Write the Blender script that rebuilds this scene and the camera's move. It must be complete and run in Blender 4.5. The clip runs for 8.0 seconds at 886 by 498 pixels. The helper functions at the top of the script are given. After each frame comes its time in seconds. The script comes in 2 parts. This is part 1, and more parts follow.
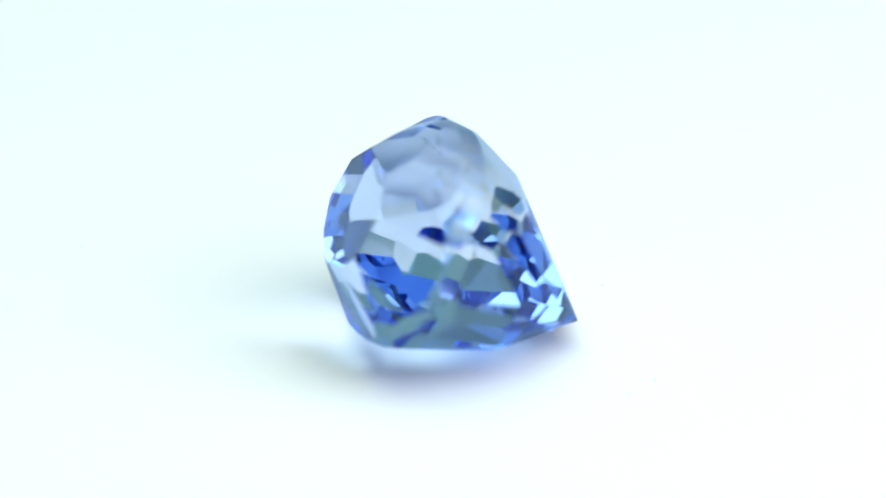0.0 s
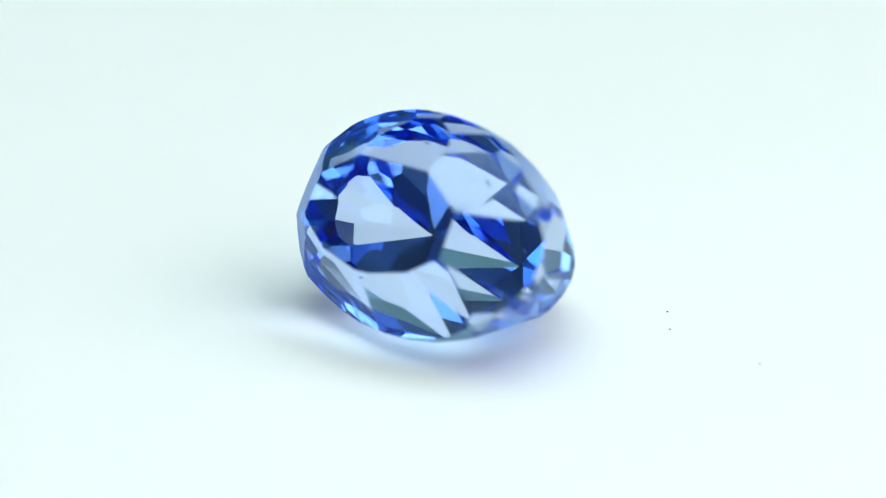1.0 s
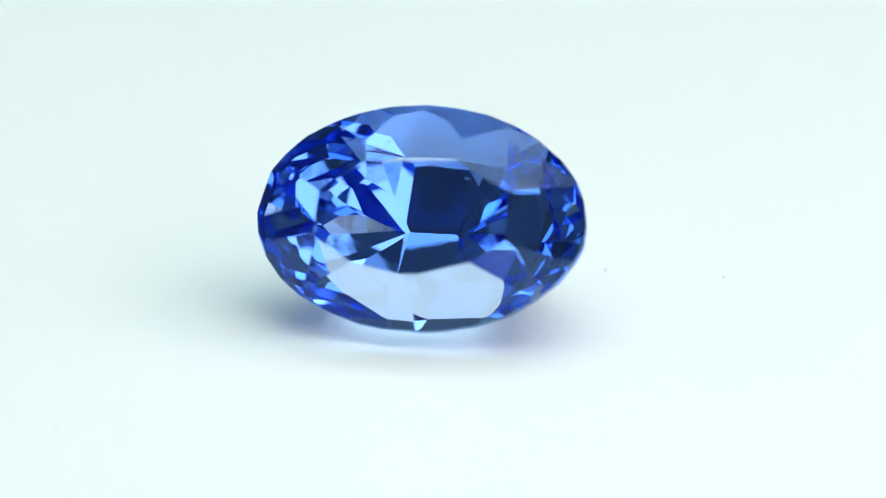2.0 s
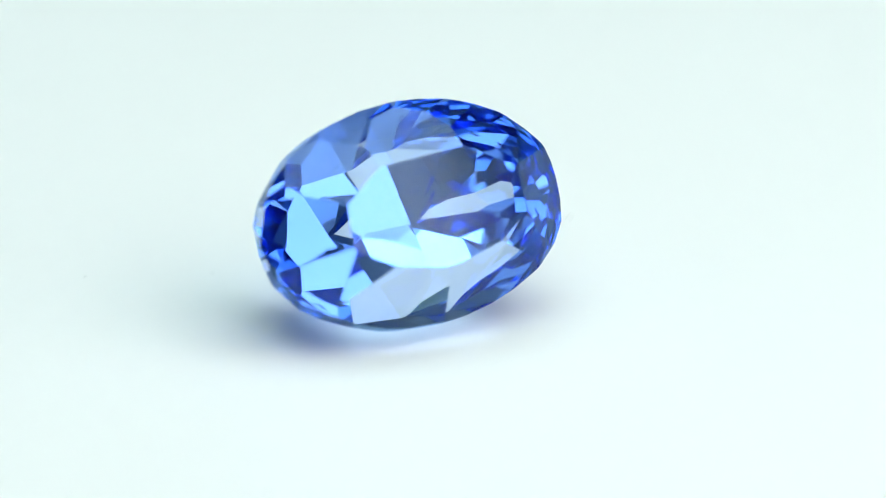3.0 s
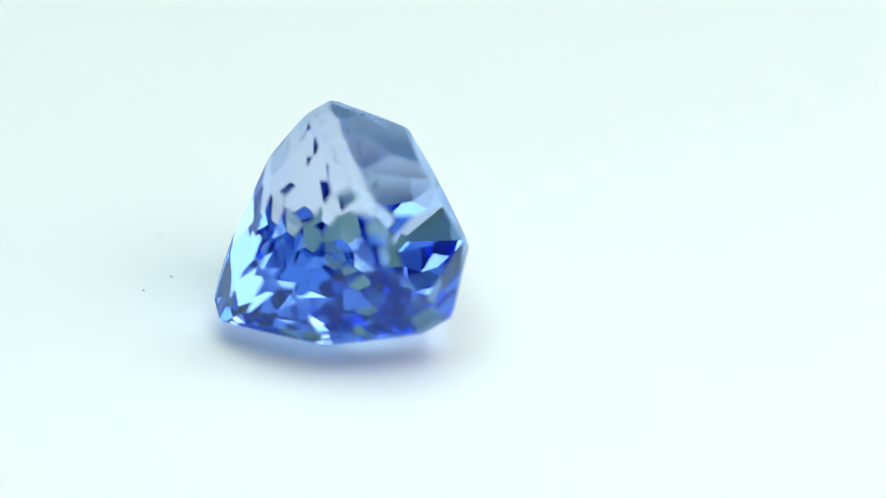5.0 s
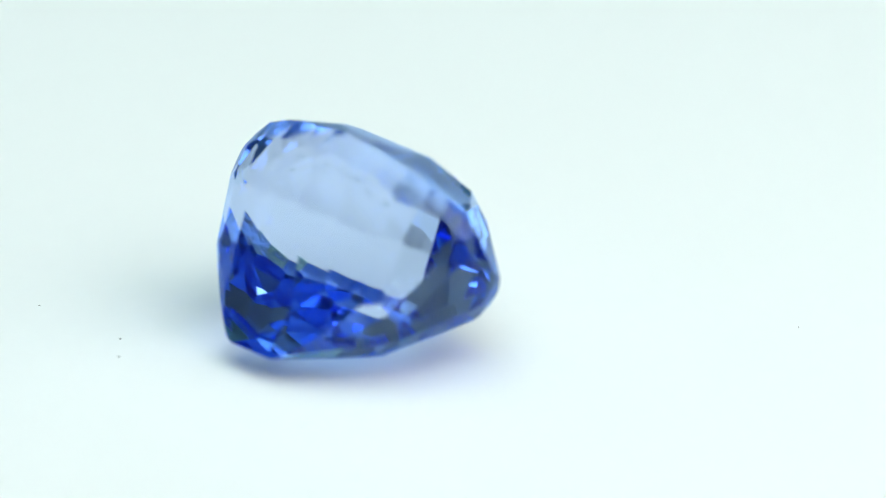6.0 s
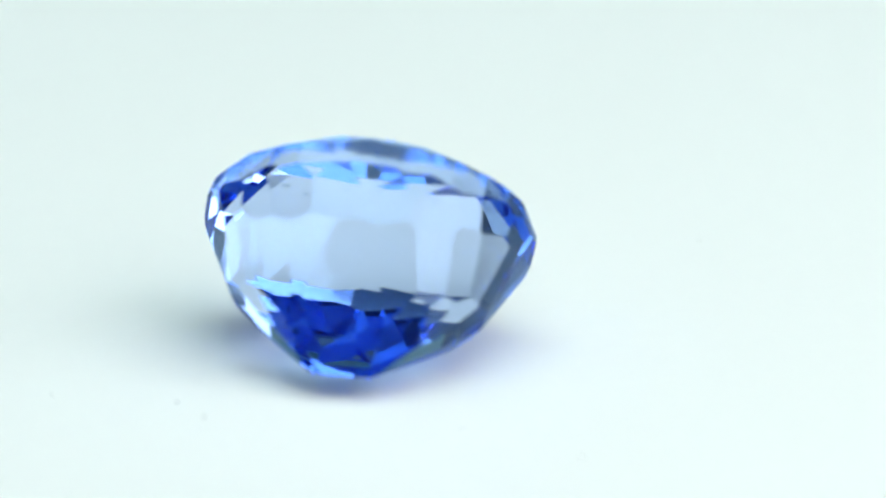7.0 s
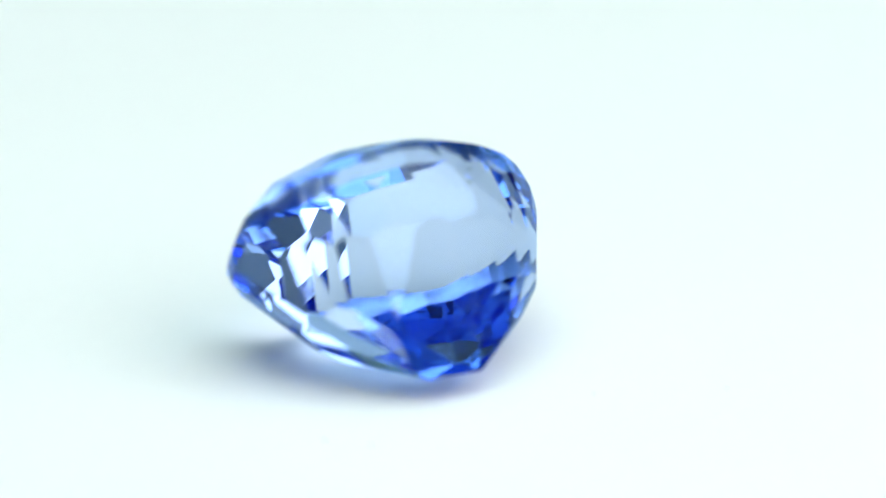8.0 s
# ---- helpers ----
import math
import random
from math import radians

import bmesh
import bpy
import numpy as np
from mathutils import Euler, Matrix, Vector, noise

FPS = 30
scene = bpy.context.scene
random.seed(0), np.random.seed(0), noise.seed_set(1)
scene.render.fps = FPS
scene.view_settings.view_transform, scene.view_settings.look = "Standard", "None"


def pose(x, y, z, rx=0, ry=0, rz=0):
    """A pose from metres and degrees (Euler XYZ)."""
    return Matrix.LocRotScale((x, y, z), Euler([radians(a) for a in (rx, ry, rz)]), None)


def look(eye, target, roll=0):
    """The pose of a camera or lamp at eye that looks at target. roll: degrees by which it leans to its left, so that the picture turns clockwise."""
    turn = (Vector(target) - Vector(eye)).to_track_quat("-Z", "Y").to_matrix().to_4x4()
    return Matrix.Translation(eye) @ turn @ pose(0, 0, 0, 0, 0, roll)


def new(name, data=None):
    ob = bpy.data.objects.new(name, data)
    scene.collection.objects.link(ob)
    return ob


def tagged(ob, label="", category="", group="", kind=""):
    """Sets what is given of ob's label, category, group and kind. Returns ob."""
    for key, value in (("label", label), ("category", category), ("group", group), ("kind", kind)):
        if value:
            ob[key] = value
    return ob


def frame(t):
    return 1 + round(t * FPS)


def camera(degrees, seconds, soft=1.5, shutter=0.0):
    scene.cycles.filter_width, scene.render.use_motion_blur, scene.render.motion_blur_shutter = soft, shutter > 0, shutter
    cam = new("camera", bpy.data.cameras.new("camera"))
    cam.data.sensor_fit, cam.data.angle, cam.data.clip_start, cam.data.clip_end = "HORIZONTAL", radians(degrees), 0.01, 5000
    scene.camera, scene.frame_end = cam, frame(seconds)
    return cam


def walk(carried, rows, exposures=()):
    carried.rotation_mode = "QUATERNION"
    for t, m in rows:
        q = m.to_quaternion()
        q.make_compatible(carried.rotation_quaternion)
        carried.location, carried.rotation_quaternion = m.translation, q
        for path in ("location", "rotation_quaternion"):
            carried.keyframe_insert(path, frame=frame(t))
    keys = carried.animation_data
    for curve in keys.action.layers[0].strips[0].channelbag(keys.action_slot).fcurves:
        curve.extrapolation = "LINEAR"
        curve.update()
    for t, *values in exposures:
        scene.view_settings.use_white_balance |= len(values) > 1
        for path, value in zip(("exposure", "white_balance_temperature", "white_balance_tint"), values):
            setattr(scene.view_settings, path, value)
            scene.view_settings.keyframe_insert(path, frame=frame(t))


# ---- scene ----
MM = 0.001
cam = camera(10.0, 8.0, soft=1.0)
EYE = (0.000000, -0.125919, 0.052405)
AIM = (0.001332, 0.006133, 0.0)
walk(cam, [(0.0, look(EYE, AIM, 0.2)), (8.0, look(EYE, AIM, 0.2))],
     exposures=[(0.0, 0.12), (0.5, 0.10), (1.0, -0.02), (2.5, -0.04), (3.0, -0.04), (3.5, -0.02), (4.0, -0.01), (5.5, -0.01),
                (6.0, -0.04), (6.5, -0.07), (7.0, -0.08), (7.5, 0.02), (8.0, 0.05)])
cam.data.dof.use_dof = True
cam.data.dof.focus_distance = 0.1372
cam.data.dof.aperture_fstop = 42.0

# the turntable's turn: degrees at the start and per second
TURN0, RATE = -82.06, 36.30

# light is thrown to and fro many times inside the stone
scene.cycles.max_bounces, scene.cycles.glossy_bounces, scene.cycles.transmission_bounces = 24, 20, 20
scene.cycles.caustics_refractive = scene.cycles.caustics_reflective = True
scene.cycles.sample_clamp_indirect, scene.cycles.blur_glossy = 0.0, 0.0

# ---- world and light ----
world = bpy.data.worlds.new("world")
scene.world = world
world.use_nodes = True
wt = world.node_tree
sky = wt.nodes.new("ShaderNodeTexSky")
sky.sky_type, sky.sun_disc = "NISHITA", False
sky.sun_elevation, sky.sun_rotation = radians(40), radians(90)
wt.links.new(sky.outputs["Color"], wt.nodes["Background"].inputs["Color"])
wt.nodes["Background"].inputs["Strength"].default_value = 0.12


COOL = (0.80, 0.99, 0.99)
WARM = (1.0, 0.98, 0.97)
CLEAR = (0.97, 1.0, 1.0)
TOP_GLOW = 2.45
LOW_GLOW, HIGH_GLOW = 6.0, 3.05


# ---- materials ----
def material(name):
    m = bpy.data.materials.new(name)
    m.use_nodes = True
    nt = m.node_tree
    return m, nt, nt.nodes["Principled BSDF"]


def painted(name, colour, rough, scale, spread=0.06, bump=0.1, depth=0.001, metal=0.0):
    """A plain surface with two scales of variation and a fine relief."""
    m, nt, b = material(name)
    tc = nt.nodes.new("ShaderNodeTexCoord")
    mix = nt.nodes.new("ShaderNodeMix")
    mix.data_type = "RGBA"
    lo = [c * (1 - spread) for c in colour]
    hi = [min(1.0, c * (1 + spread)) for c in colour]
    mix.inputs["A"].default_value = (*lo, 1)
    mix.inputs["B"].default_value = (*hi, 1)
    big, fine = nt.nodes.new("ShaderNodeTexNoise"), nt.nodes.new("ShaderNodeTexNoise")
    big.inputs["Scale"].default_value, fine.inputs["Scale"].default_value = scale, scale * 30
    big.inputs["Detail"].default_value = 4
    fine.inputs["Detail"].default_value = 3
    add = nt.nodes.new("ShaderNodeMath")
    add.operation = "MULTIPLY_ADD"
    add.inputs[1].default_value, add.inputs[2].default_value = 0.4, 0.0
    nt.links.new(tc.outputs["Object"], big.inputs["Vector"])
    nt.links.new(tc.outputs["Object"], fine.inputs["Vector"])
    nt.links.new(fine.outputs["Fac"], add.inputs[0])
    half = nt.nodes.new("ShaderNodeMath")
    half.operation = "MULTIPLY_ADD"
    half.inputs[1].default_value = 0.6
    nt.links.new(big.outputs["Fac"], half.inputs[0])
    nt.links.new(add.outputs[0], half.inputs[2])
    nt.links.new(half.outputs[0], mix.inputs["Factor"])
    nt.links.new(mix.outputs["Result"], b.inputs["Base Color"])
    bp = nt.nodes.new("ShaderNodeBump")
    bp.inputs["Strength"].default_value, bp.inputs["Distance"].default_value = bump, depth
    nt.links.new(fine.outputs["Fac"], bp.inputs["Height"])
    nt.links.new(bp.outputs["Normal"], b.inputs["Normal"])
    b.inputs["Roughness"].default_value, b.inputs["Metallic"].default_value = rough, metal
    return m


def gem_glass(name, through_tint, gloss_tint, ior, rough=0.0, wave=0.1, scale=700.0):
    """Clear faceted stone: tinted refraction, and a deeper tint where light is thrown back at a facet."""
    m = bpy.data.materials.new(name)
    m.use_nodes = True
    nt = m.node_tree
    nt.nodes.remove(nt.nodes["Principled BSDF"])
    refr, gloss = nt.nodes.new("ShaderNodeBsdfRefraction"), nt.nodes.new("ShaderNodeBsdfGlossy")
    fres, mix = nt.nodes.new("ShaderNodeFresnel"), nt.nodes.new("ShaderNodeMixShader")
    refr.inputs["Color"].default_value = (*through_tint, 1)
    refr.inputs["Roughness"].default_value, refr.inputs["IOR"].default_value = rough, ior
    gloss.inputs["Color"].default_value = (*gloss_tint, 1)
    gloss.inputs["Roughness"].default_value = rough
    fres.inputs["IOR"].default_value = ior
    tc, nz, bp = nt.nodes.new("ShaderNodeTexCoord"), nt.nodes.new("ShaderNodeTexNoise"), nt.nodes.new("ShaderNodeBump")
    nz.inputs["Scale"].default_value, nz.inputs["Detail"].default_value = scale, 2
    bp.inputs["Strength"].default_value, bp.inputs["Distance"].default_value = wave, 0.00005
    nt.links.new(tc.outputs["Object"], nz.inputs["Vector"])
    nt.links.new(nz.outputs["Fac"], bp.inputs["Height"])
    for node in (refr, gloss, fres):
        nt.links.new(bp.outputs["Normal"], node.inputs["Normal"])
    nt.links.new(fres.outputs[0], mix.inputs[0])
    nt.links.new(refr.outputs[0], mix.inputs[1])
    nt.links.new(gloss.outputs[0], mix.inputs[2])
    nt.links.new(mix.outputs[0], nt.nodes["Material Output"].inputs["Surface"])
    return m


WHITE_PLATE = painted("white_plate", (0.80, 0.81, 0.80), 0.55, 60, 0.02, 0.05, 0.00002)
DARK_BASE = painted("turntable_base", (0.5, 0.5, 0.5), 0.4, 40, 0.05, 0.05, 0.0001)
LAMINATE = painted("desk_laminate", (0.78, 0.78, 0.77), 0.45, 12, 0.04, 0.1, 0.0003)
# unseen back wall, coloured sea-green to put teal into the stone's reflections
BACK_WALL = painted("back_wall_tint", (0.36, 0.63, 0.57), 0.8, 3, 0.08, 0.2, 0.001)
WALL = painted("wall_paint", (0.24, 0.24, 0.24), 0.8, 3, 0.08, 0.2, 0.001)
CEILING = painted("ceiling_paint", (0.26, 0.26, 0.26), 0.85, 3, 0.05, 0.2, 0.001)
DUST = painted("dust", (0.10, 0.09, 0.08), 0.9, 3000, 0.2, 0.1, 0.00001)
# absorption by path length put into the tints: crown deeper, pavilion paler
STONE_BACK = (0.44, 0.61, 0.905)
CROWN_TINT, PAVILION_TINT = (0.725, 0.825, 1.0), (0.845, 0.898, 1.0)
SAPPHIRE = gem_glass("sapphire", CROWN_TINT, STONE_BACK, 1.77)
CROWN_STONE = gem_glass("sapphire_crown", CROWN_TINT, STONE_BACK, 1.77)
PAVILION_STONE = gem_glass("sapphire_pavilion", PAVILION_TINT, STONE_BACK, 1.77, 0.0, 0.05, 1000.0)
GROUND_EDGE = gem_glass("sapphire_ground_edge", PAVILION_TINT, STONE_BACK, 1.77, 0.2, 0.25, 2600.0)
INCLUSION = gem_glass("inclusion", (0.62, 0.64, 0.70), (0.7, 0.74, 0.8), 0.8, 0.25)
HOUSING = painted("lamp_housing", (0.6, 0.6, 0.6), 0.45, 20, 0.05, 0.05, 0.0002)


def glowing(name, colour, strength):
    m, nt, b = material(name)
    b.inputs["Base Color"].default_value = (0.8, 0.8, 0.8, 1)
    b.inputs["Emission Color"].default_value = (*colour, 1)
    b.inputs["Emission Strength"].default_value = strength
    return m


LOW_FACE = glowing("added_strip_diffuser", CLEAR, LOW_GLOW)
TOP_FACE = glowing("ceiling_diffuser", COOL, TOP_GLOW)
HIGH_FACE = glowing("high_lamp_diffuser", WARM, HIGH_GLOW)


# ---- building helpers ----
def mesh_of(name, bm, mat):
    me = bpy.data.meshes.new(name)
    bm.normal_update()
    bm.to_mesh(me)
    bm.free()
    me.materials.append(mat)
    return me


def part(name, bm, mat, parent, label=""):
    ob = new(name, mesh_of(name, bm, mat))
    ob.parent = parent
    return tagged(ob, label)


def box(bm, x0, x1, y0, y1, z0, z1):
    m = Matrix.Translation(((x0 + x1) / 2, (y0 + y1) / 2, (z0 + z1) / 2)) @ Matrix.Diagonal((x1 - x0, y1 - y0, z1 - z0, 1))
    bmesh.ops.create_cube(bm, size=1.0, matrix=m)


def lathe(bm, profile, n):
    """A solid of revolution from (radius, height) pairs, closed at both ends."""
    rings = [[bm.verts.new((r * math.cos(2 * math.pi * i / n), r * math.sin(2 * math.pi * i / n), z)) for i in range(n)]
             for r, z in profile]
    for lower, upper in zip(rings, rings[1:]):
        for i in range(n):
            bm.faces.new((lower[i], lower[(i + 1) % n], upper[(i + 1) % n], upper[i]))
    bm.faces.new(list(reversed(rings[0])))
    bm.faces.new(rings[-1])


# ---- the closed booth round the turntable ----
TABLE_Z = -0.030
TOP_Z = 0.36
X0, X1, Y0, Y1 = -0.42, 0.40, -0.42, 0.46


def wall(name, pieces, paint=WALL, label="plain grey painted wall"):
    bm = bmesh.new()
    for p in pieces:
        box(bm, *p)
    ob = new(name, mesh_of(name, bm, paint))
    return tagged(ob, label, "wall", kind="structure")


def build_booth():
    t = 0.008
    wall("wall_north", [(X0, X1, Y1, Y1 + t, TABLE_Z, TOP_Z)], BACK_WALL, "unseen plain wall, sea-green to tint the stone's reflections")
    wall("wall_south", [(X0, X1, Y0 - t, Y0, TABLE_Z, TOP_Z)])
    wall("wall_west", [(X0 - t, X0, Y0 - t, Y1 + t, TABLE_Z, TOP_Z)])
    wall("wall_east", [(X1, X1 + t, Y0 - t, Y1 + t, TABLE_Z, TOP_Z)])
    bm = bmesh.new()
    box(bm, X0 - t, X1 + t, Y0 - t, Y1 + t, TOP_Z, TOP_Z + t)
    tagged(new("ceiling", mesh_of("ceiling", bm, CEILING)), "plain painted ceiling", "ceiling", kind="structure")
    bm = bmesh.new()
    box(bm, X0 - t, X1 + t, Y0 - t, Y1 + t, TABLE_Z - 0.018, TABLE_Z)
    tagged(new("floor", mesh_of("floor", bm, LAMINATE)), "plain white table top", "floor", kind="structure")


def build_ceiling_light():
    light = tagged(new("ceiling_light"), "flat square light panel glowing white under the ceiling", "ceiling light")
    light.location = (0.07, -0.08, TOP_Z)
    bm = bmesh.new()
    box(bm, -0.25, 0.25, -0.25, 0.25, -0.012, 0.0)
    bmesh.ops.bevel(bm, geom=bm.edges[:], offset=0.003, segments=2, affect="EDGES")
    part("frame", bm, HOUSING, light)
    bm = bmesh.new()
    box(bm, -0.24, 0.24, -0.24, 0.24, -0.015, -0.0115)
    part("diffuser", bm, TOP_FACE, light, "glowing cool white diffuser")


def build_turntable():
    base = tagged(new("pedestal"), "low round grey pedestal under the white plate", "pedestal")
    base.location = (0, 0, TABLE_Z)
    bm = bmesh.new()
    lathe(bm, [(0.048, 0), (0.05, 0.002), (0.05, 0.019), (0.048, 0.021)], 64)
    part("housing", bm, DARK_BASE, base)
    bm = bmesh.new()
    lathe(bm, [(0.008, 0.0205), (0.008, 0.0255)], 24)
    part("spindle", bm, DARK_BASE, base)
    disc = tagged(new("turntable_plate"), "matte white round turntable plate with dust specks", "turntable")
    bm = bmesh.new()
    lathe(bm, [(0.067, -0.0045), (0.0685, -0.0042), (0.069, -0.0035), (0.069, -0.001), (0.0685, -0.0003), (0.0675, 0.0)], 128)
    part("plate", bm, WHITE_PLATE, disc)
    # dust: radius in mm, angle on the plate, size in mm
    rng = random.Random(4)
    for r, ang, size in ((7.55, 57, 0.075), (7.4, 47.5, 0.07), (9.9, 33, 0.06), (9.5, 127.9, 0.05), (6.65, 113, 0.045), (10.9, 226.3, 0.06)):
        bm = bmesh.new()
        bmesh.ops.create_icosphere(bm, subdivisions=1, radius=size * 0.5 * MM)
        for v in bm.verts:
            v.co *= rng.uniform(0.7, 1.25)
            v.co.z *= 0.5
        a = radians(ang)
        bmesh.ops.translate(bm, vec=(r * MM * math.cos(a), r * MM * math.sin(a), size * 0.15 * MM), verts=bm.verts[:])
        part("dust_speck", bm, DUST, disc, "tiny dark dust speck")
    return disc


# ---- the stone ----
HALF_LONG, HALF_SHORT = 4.50, 3.034
CROWN, PAVILION = 1.751, 5.08


def cut_stone():
    """An oval mixed cut, in millimetres, ground facet by facet from a block; its axis is z and its girdle lies at z = 0."""
    a, b = HALF_LONG, HALF_SHORT
    planes = []

    rng = random.Random(7)

    def tier(n, shift, z1, ends1, up1, down1, z2, ends2, up2, down2, keel=0.0, full1=0.0, full2=0.0, uneven=0.004):
        """n facets through two heights; at each the reach at the ends, the upper and the lower side, as shares of the girdle;
        full: how much further the one end reaches; uneven: the hand cutter's scatter."""
        snug = 1.0 + (math.pi / 16) ** 2 / 6 - (math.pi / n) ** 2 / 6 if z1 < 0 else 1.0
        for i in range(n):
            u = (i + shift) * 2 * math.pi / n
            u -= 0.12 * math.sin(2 * u) if z1 < 0 else 0.0
            u += rng.uniform(-8, 8) * uneven
            c, s = math.cos(u), math.sin(u)
            end = max(0.0, -c) ** 2
            e1 = snug * (ends1 * c * c + (up1 if s > 0 else down1) * s * s + full1 * end) + rng.uniform(-1, 1) * uneven
            e2 = snug * (ends2 * c * c + (up2 if s > 0 else down2) * s * s + full2 * end) + keel * abs(c) + rng.uniform(-1, 1) * uneven
            k = (e1 - e2) / (z2 - z1)
            planes.append((Vector((c / a, s / b, k)), e1 + k * z1))

    # girdle; the crown's break, main and star facets; the table
    tier(32, 0.5, 0.0, 0.989, 1.010, 0.981, 1.0, 0.989, 1.010, 0.981)
    tier(16, 0.5, 0.04, 1.026, 1.091, 1.054, 0.95, 0.872, 0.855, 0.932, uneven=0.009)
    tier(8, 0.5, 0.2, 1.010, 1.067, 0.966, 1.78, 0.567, 0.550, 0.495, 0.050, uneven=0.009)
    tier(8, 0.0, 1.05, 0.748, 0.766, 0.848, 1.78, 0.490, 0.439, 0.512, 0.070, uneven=0.009)
    # the pavilion, stepped down to a short keel
    tier(24, 0.0, -0.04, 0.989, 1.033, 1.008, -0.8, 1.020, 0.963, 0.972, 0.0, 0.0, 0.01, 0.008)
    tier(24, 0.5, -0.8, 0.945, 0.961, 0.918, -1.6, 0.888, 0.865, 0.813, 0.0, 0.01, 0.025, 0.008)
    tier(24, 0.0, -1.6, 0.838, 0.904, 0.818, -2.4, 0.757, 0.691, 0.711, 0.0, 0.025, 0.035, 0.008)
    tier(20, 0.5, -2.4, 0.783, 0.764, 0.744, -3.2, 0.592, 0.529, 0.614, 0.022, 0.035, 0.035, 0.008)
    tier(16, 0.0, -3.2, 0.621, 0.604, 0.623, -4.1, 0.374, 0.350, 0.367, 0.059, 0.035, 0.02, 0.009)
    tier(12, 0.0, -4.1, 0.402, 0.439, 0.335, -PAVILION, -0.010, -0.038, 0.007, 0.192, 0.02, -0.02, 0.006)
    planes.append((Vector((0, 0, 1)), CROWN))
    bm = bmesh.new()
    bmesh.ops.create_cube(bm, size=16.0)
    for no, d in planes:
        ln = no.length
        co, nn = no * (d / ln ** 2), no / ln
        if max(v.co.dot(nn) for v in bm.verts) <= d / ln + 1e-5:
            continue
        bmesh.ops.bisect_plane(bm, geom=bm.verts[:] + bm.edges[:] + bm.faces[:], dist=1e-6, plane_co=co, plane_no=nn, clear_outer=True)
        rim = [e for e in bm.edges if e.is_boundary]
        bmesh.ops.edgeloop_fill(bm, edges=rim)
    bmesh.ops.remove_doubles(bm, verts=bm.verts[:], dist=0.004)
    bmesh.ops.recalc_face_normals(bm, faces=bm.faces[:])
    return bm


def keep_faces(bm, test):
    """A copy of bm with only the facets that pass the test."""
    out = bm.copy()
    out.normal_update()
    bmesh.ops.delete(out, geom=[f for f in out.faces if not test(f)], context="FACES")
    return out


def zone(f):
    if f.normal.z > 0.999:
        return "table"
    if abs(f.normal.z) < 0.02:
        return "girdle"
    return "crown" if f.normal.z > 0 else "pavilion"


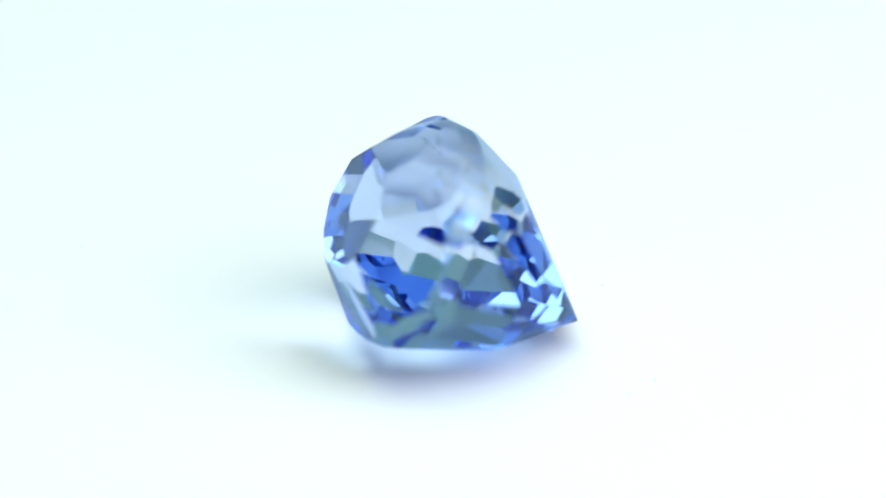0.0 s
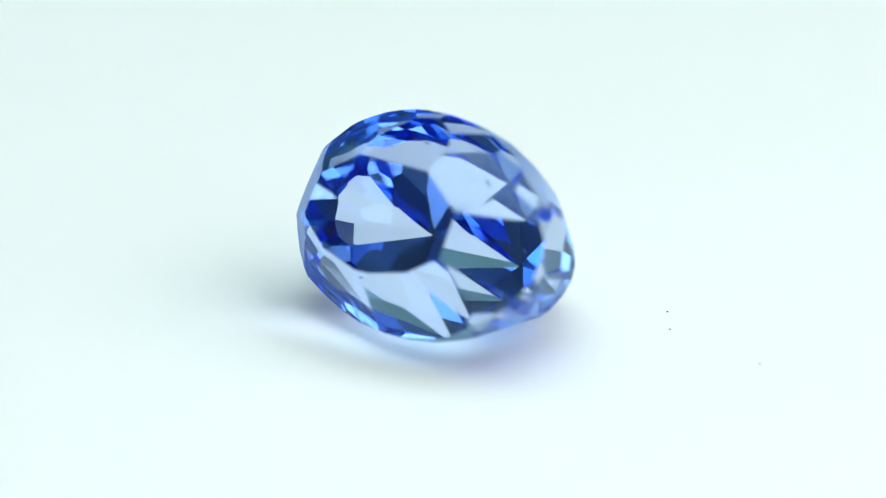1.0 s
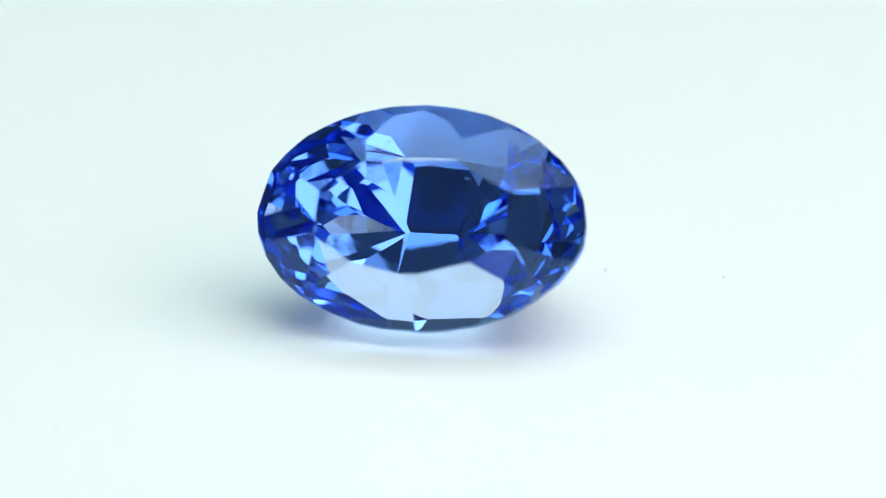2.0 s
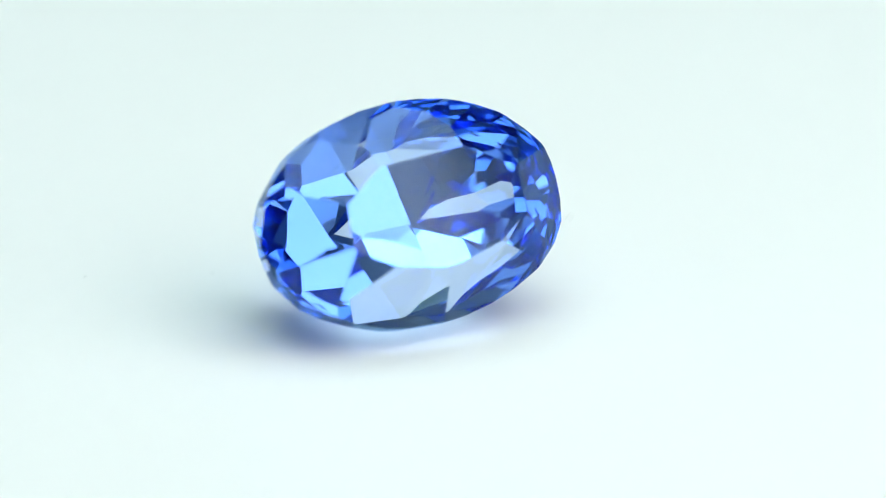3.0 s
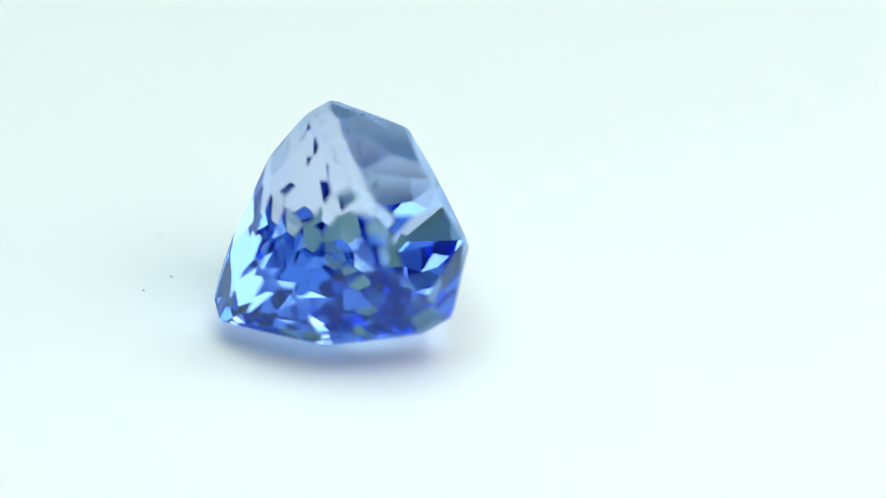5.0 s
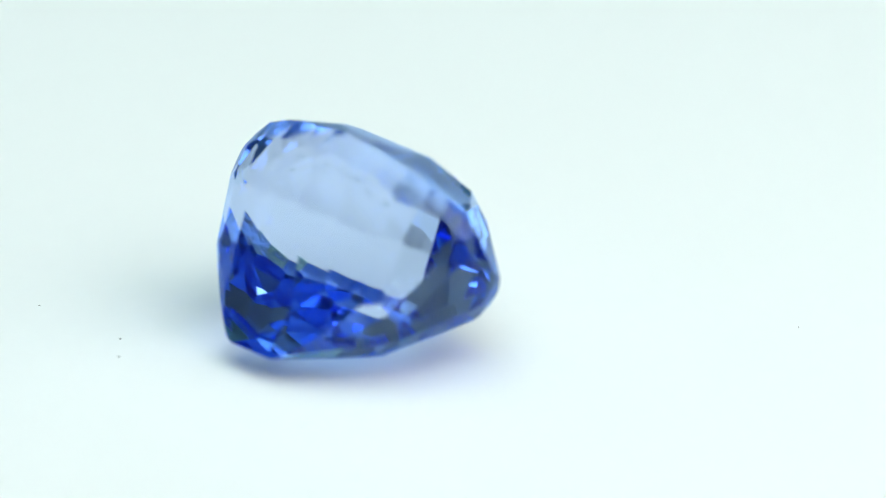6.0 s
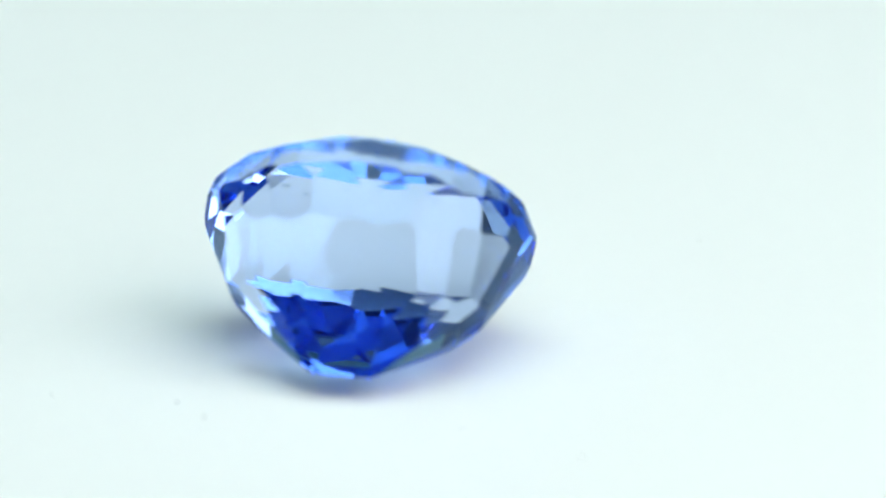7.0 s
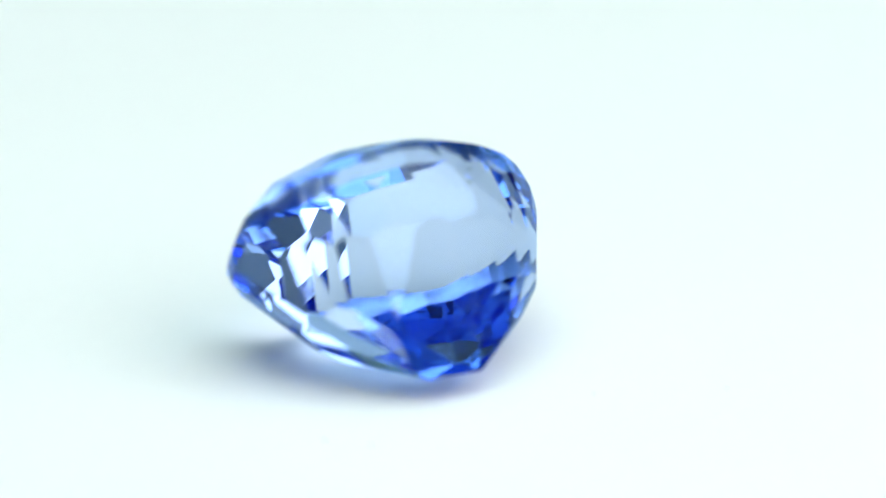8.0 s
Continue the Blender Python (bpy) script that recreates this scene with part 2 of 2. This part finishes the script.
def build_gem():
    """The stone lies on its pavilion, its table leaning over; returned with its pose on the plate at turn 0."""
    bm = cut_stone()
    bmesh.ops.scale(bm, vec=(MM, MM, MM), verts=bm.verts[:])
    bm.normal_update()
    gem = tagged(new("gemstone"), "blue oval faceted sapphire lying tilted on the white plate", "gemstone")
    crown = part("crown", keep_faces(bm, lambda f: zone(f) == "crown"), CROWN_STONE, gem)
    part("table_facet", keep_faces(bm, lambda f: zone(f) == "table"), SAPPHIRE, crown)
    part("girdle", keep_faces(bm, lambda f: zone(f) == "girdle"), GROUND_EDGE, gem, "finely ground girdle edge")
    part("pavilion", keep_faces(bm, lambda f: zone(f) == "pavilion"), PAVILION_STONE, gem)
    # a veil of tiny streaked crystals inside, under the girdle's upper side
    rng = random.Random(11)
    veil = bmesh.new()
    for i in range(16):
        size = rng.uniform(0.02, 0.06) * MM
        x, y = rng.uniform(-1.9, 1.9), rng.gauss(1.55, 0.2)
        spot = Matrix.Translation((x * MM, (y - 0.1 * x * x) * MM, (-0.75 + 0.35 * y + rng.gauss(0, 0.05)) * MM))
        tilt = Euler((rng.uniform(-0.5, 0.5), rng.uniform(-0.5, 0.5), rng.gauss(0, 0.3))).to_matrix().to_4x4()
        bmesh.ops.create_icosphere(veil, subdivisions=1, radius=size, matrix=spot @ tilt @ Matrix.Diagonal((3.2, 0.8, 0.3, 1)))
    part("inclusions", veil, INCLUSION, gem, "faint veil of tiny dark crystals inside")
    turn = Matrix.Rotation(radians(-2.59), 4, "Y") @ Matrix.Rotation(radians(61.71), 4, "X") @ Matrix.Rotation(radians(-0.24), 4, "Z")
    low = min((turn @ v.co).z for v in bm.verts)
    bm.free()
    return gem, Matrix.Translation((0.641 * MM, 0.354 * MM, -low)) @ turn


def build_lamp(label, face, width, height, eye):
    """A light panel on a stand beside the turntable, turned to the stone."""
    lamp = tagged(new("light_panel"), label, "lamp", "light panels round the turntable")
    m = look(eye, (0, 0, 0))
    w, h = width / 2, height / 2
    bm = bmesh.new()
    box(bm, -w - 0.005, w + 0.005, -h - 0.005, h + 0.005, 0.001, 0.018)
    bmesh.ops.bevel(bm, geom=bm.edges[:], offset=0.004, segments=2, affect="EDGES")
    bmesh.ops.transform(bm, matrix=m, verts=bm.verts[:])
    part("housing", bm, HOUSING, lamp)
    bm = bmesh.new()
    box(bm, -w, w, -h, h, -0.002, 0.0025)
    bmesh.ops.transform(bm, matrix=m, verts=bm.verts[:])
    part("diffuser", bm, face, lamp, "glowing white diffuser")
    back = m @ Vector((0, 0, 0.021))
    bm = bmesh.new()
    lathe(bm, [(0.035, 0), (0.035, 0.006), (0.006, 0.009), (0.0045, 0.012), (0.0045, back.z - TABLE_Z)], 32)
    bmesh.ops.translate(bm, vec=(back.x, back.y, TABLE_Z), verts=bm.verts[:])
    part("stand", bm, HOUSING, lamp)


build_booth()
build_ceiling_light()
build_turntable()
# low strip is unseen, added so some facets throw back white
build_lamp("unseen low narrow grey light strip, added over the table, glowing white", LOW_FACE, 0.30, 0.022, (0.103, -0.150, 0.009))
build_lamp("raised grey light panel glowing white on a thin stand", HIGH_FACE, 0.149, 0.105, (0.090, -0.060, 0.095))
GEM, GEM_REST = build_gem()


def motions():
    plate = bpy.data.objects["turntable_plate"]
    steps = [i * 0.25 for i in range(33)]
    walk(plate, [(t, pose(0, 0, 0, 0, 0, TURN0 + RATE * t)) for t in steps])
    walk(GEM, [(t, pose(0, 0, 0, 0, 0, TURN0 + RATE * t) @ GEM_REST) for t in steps])


motions()
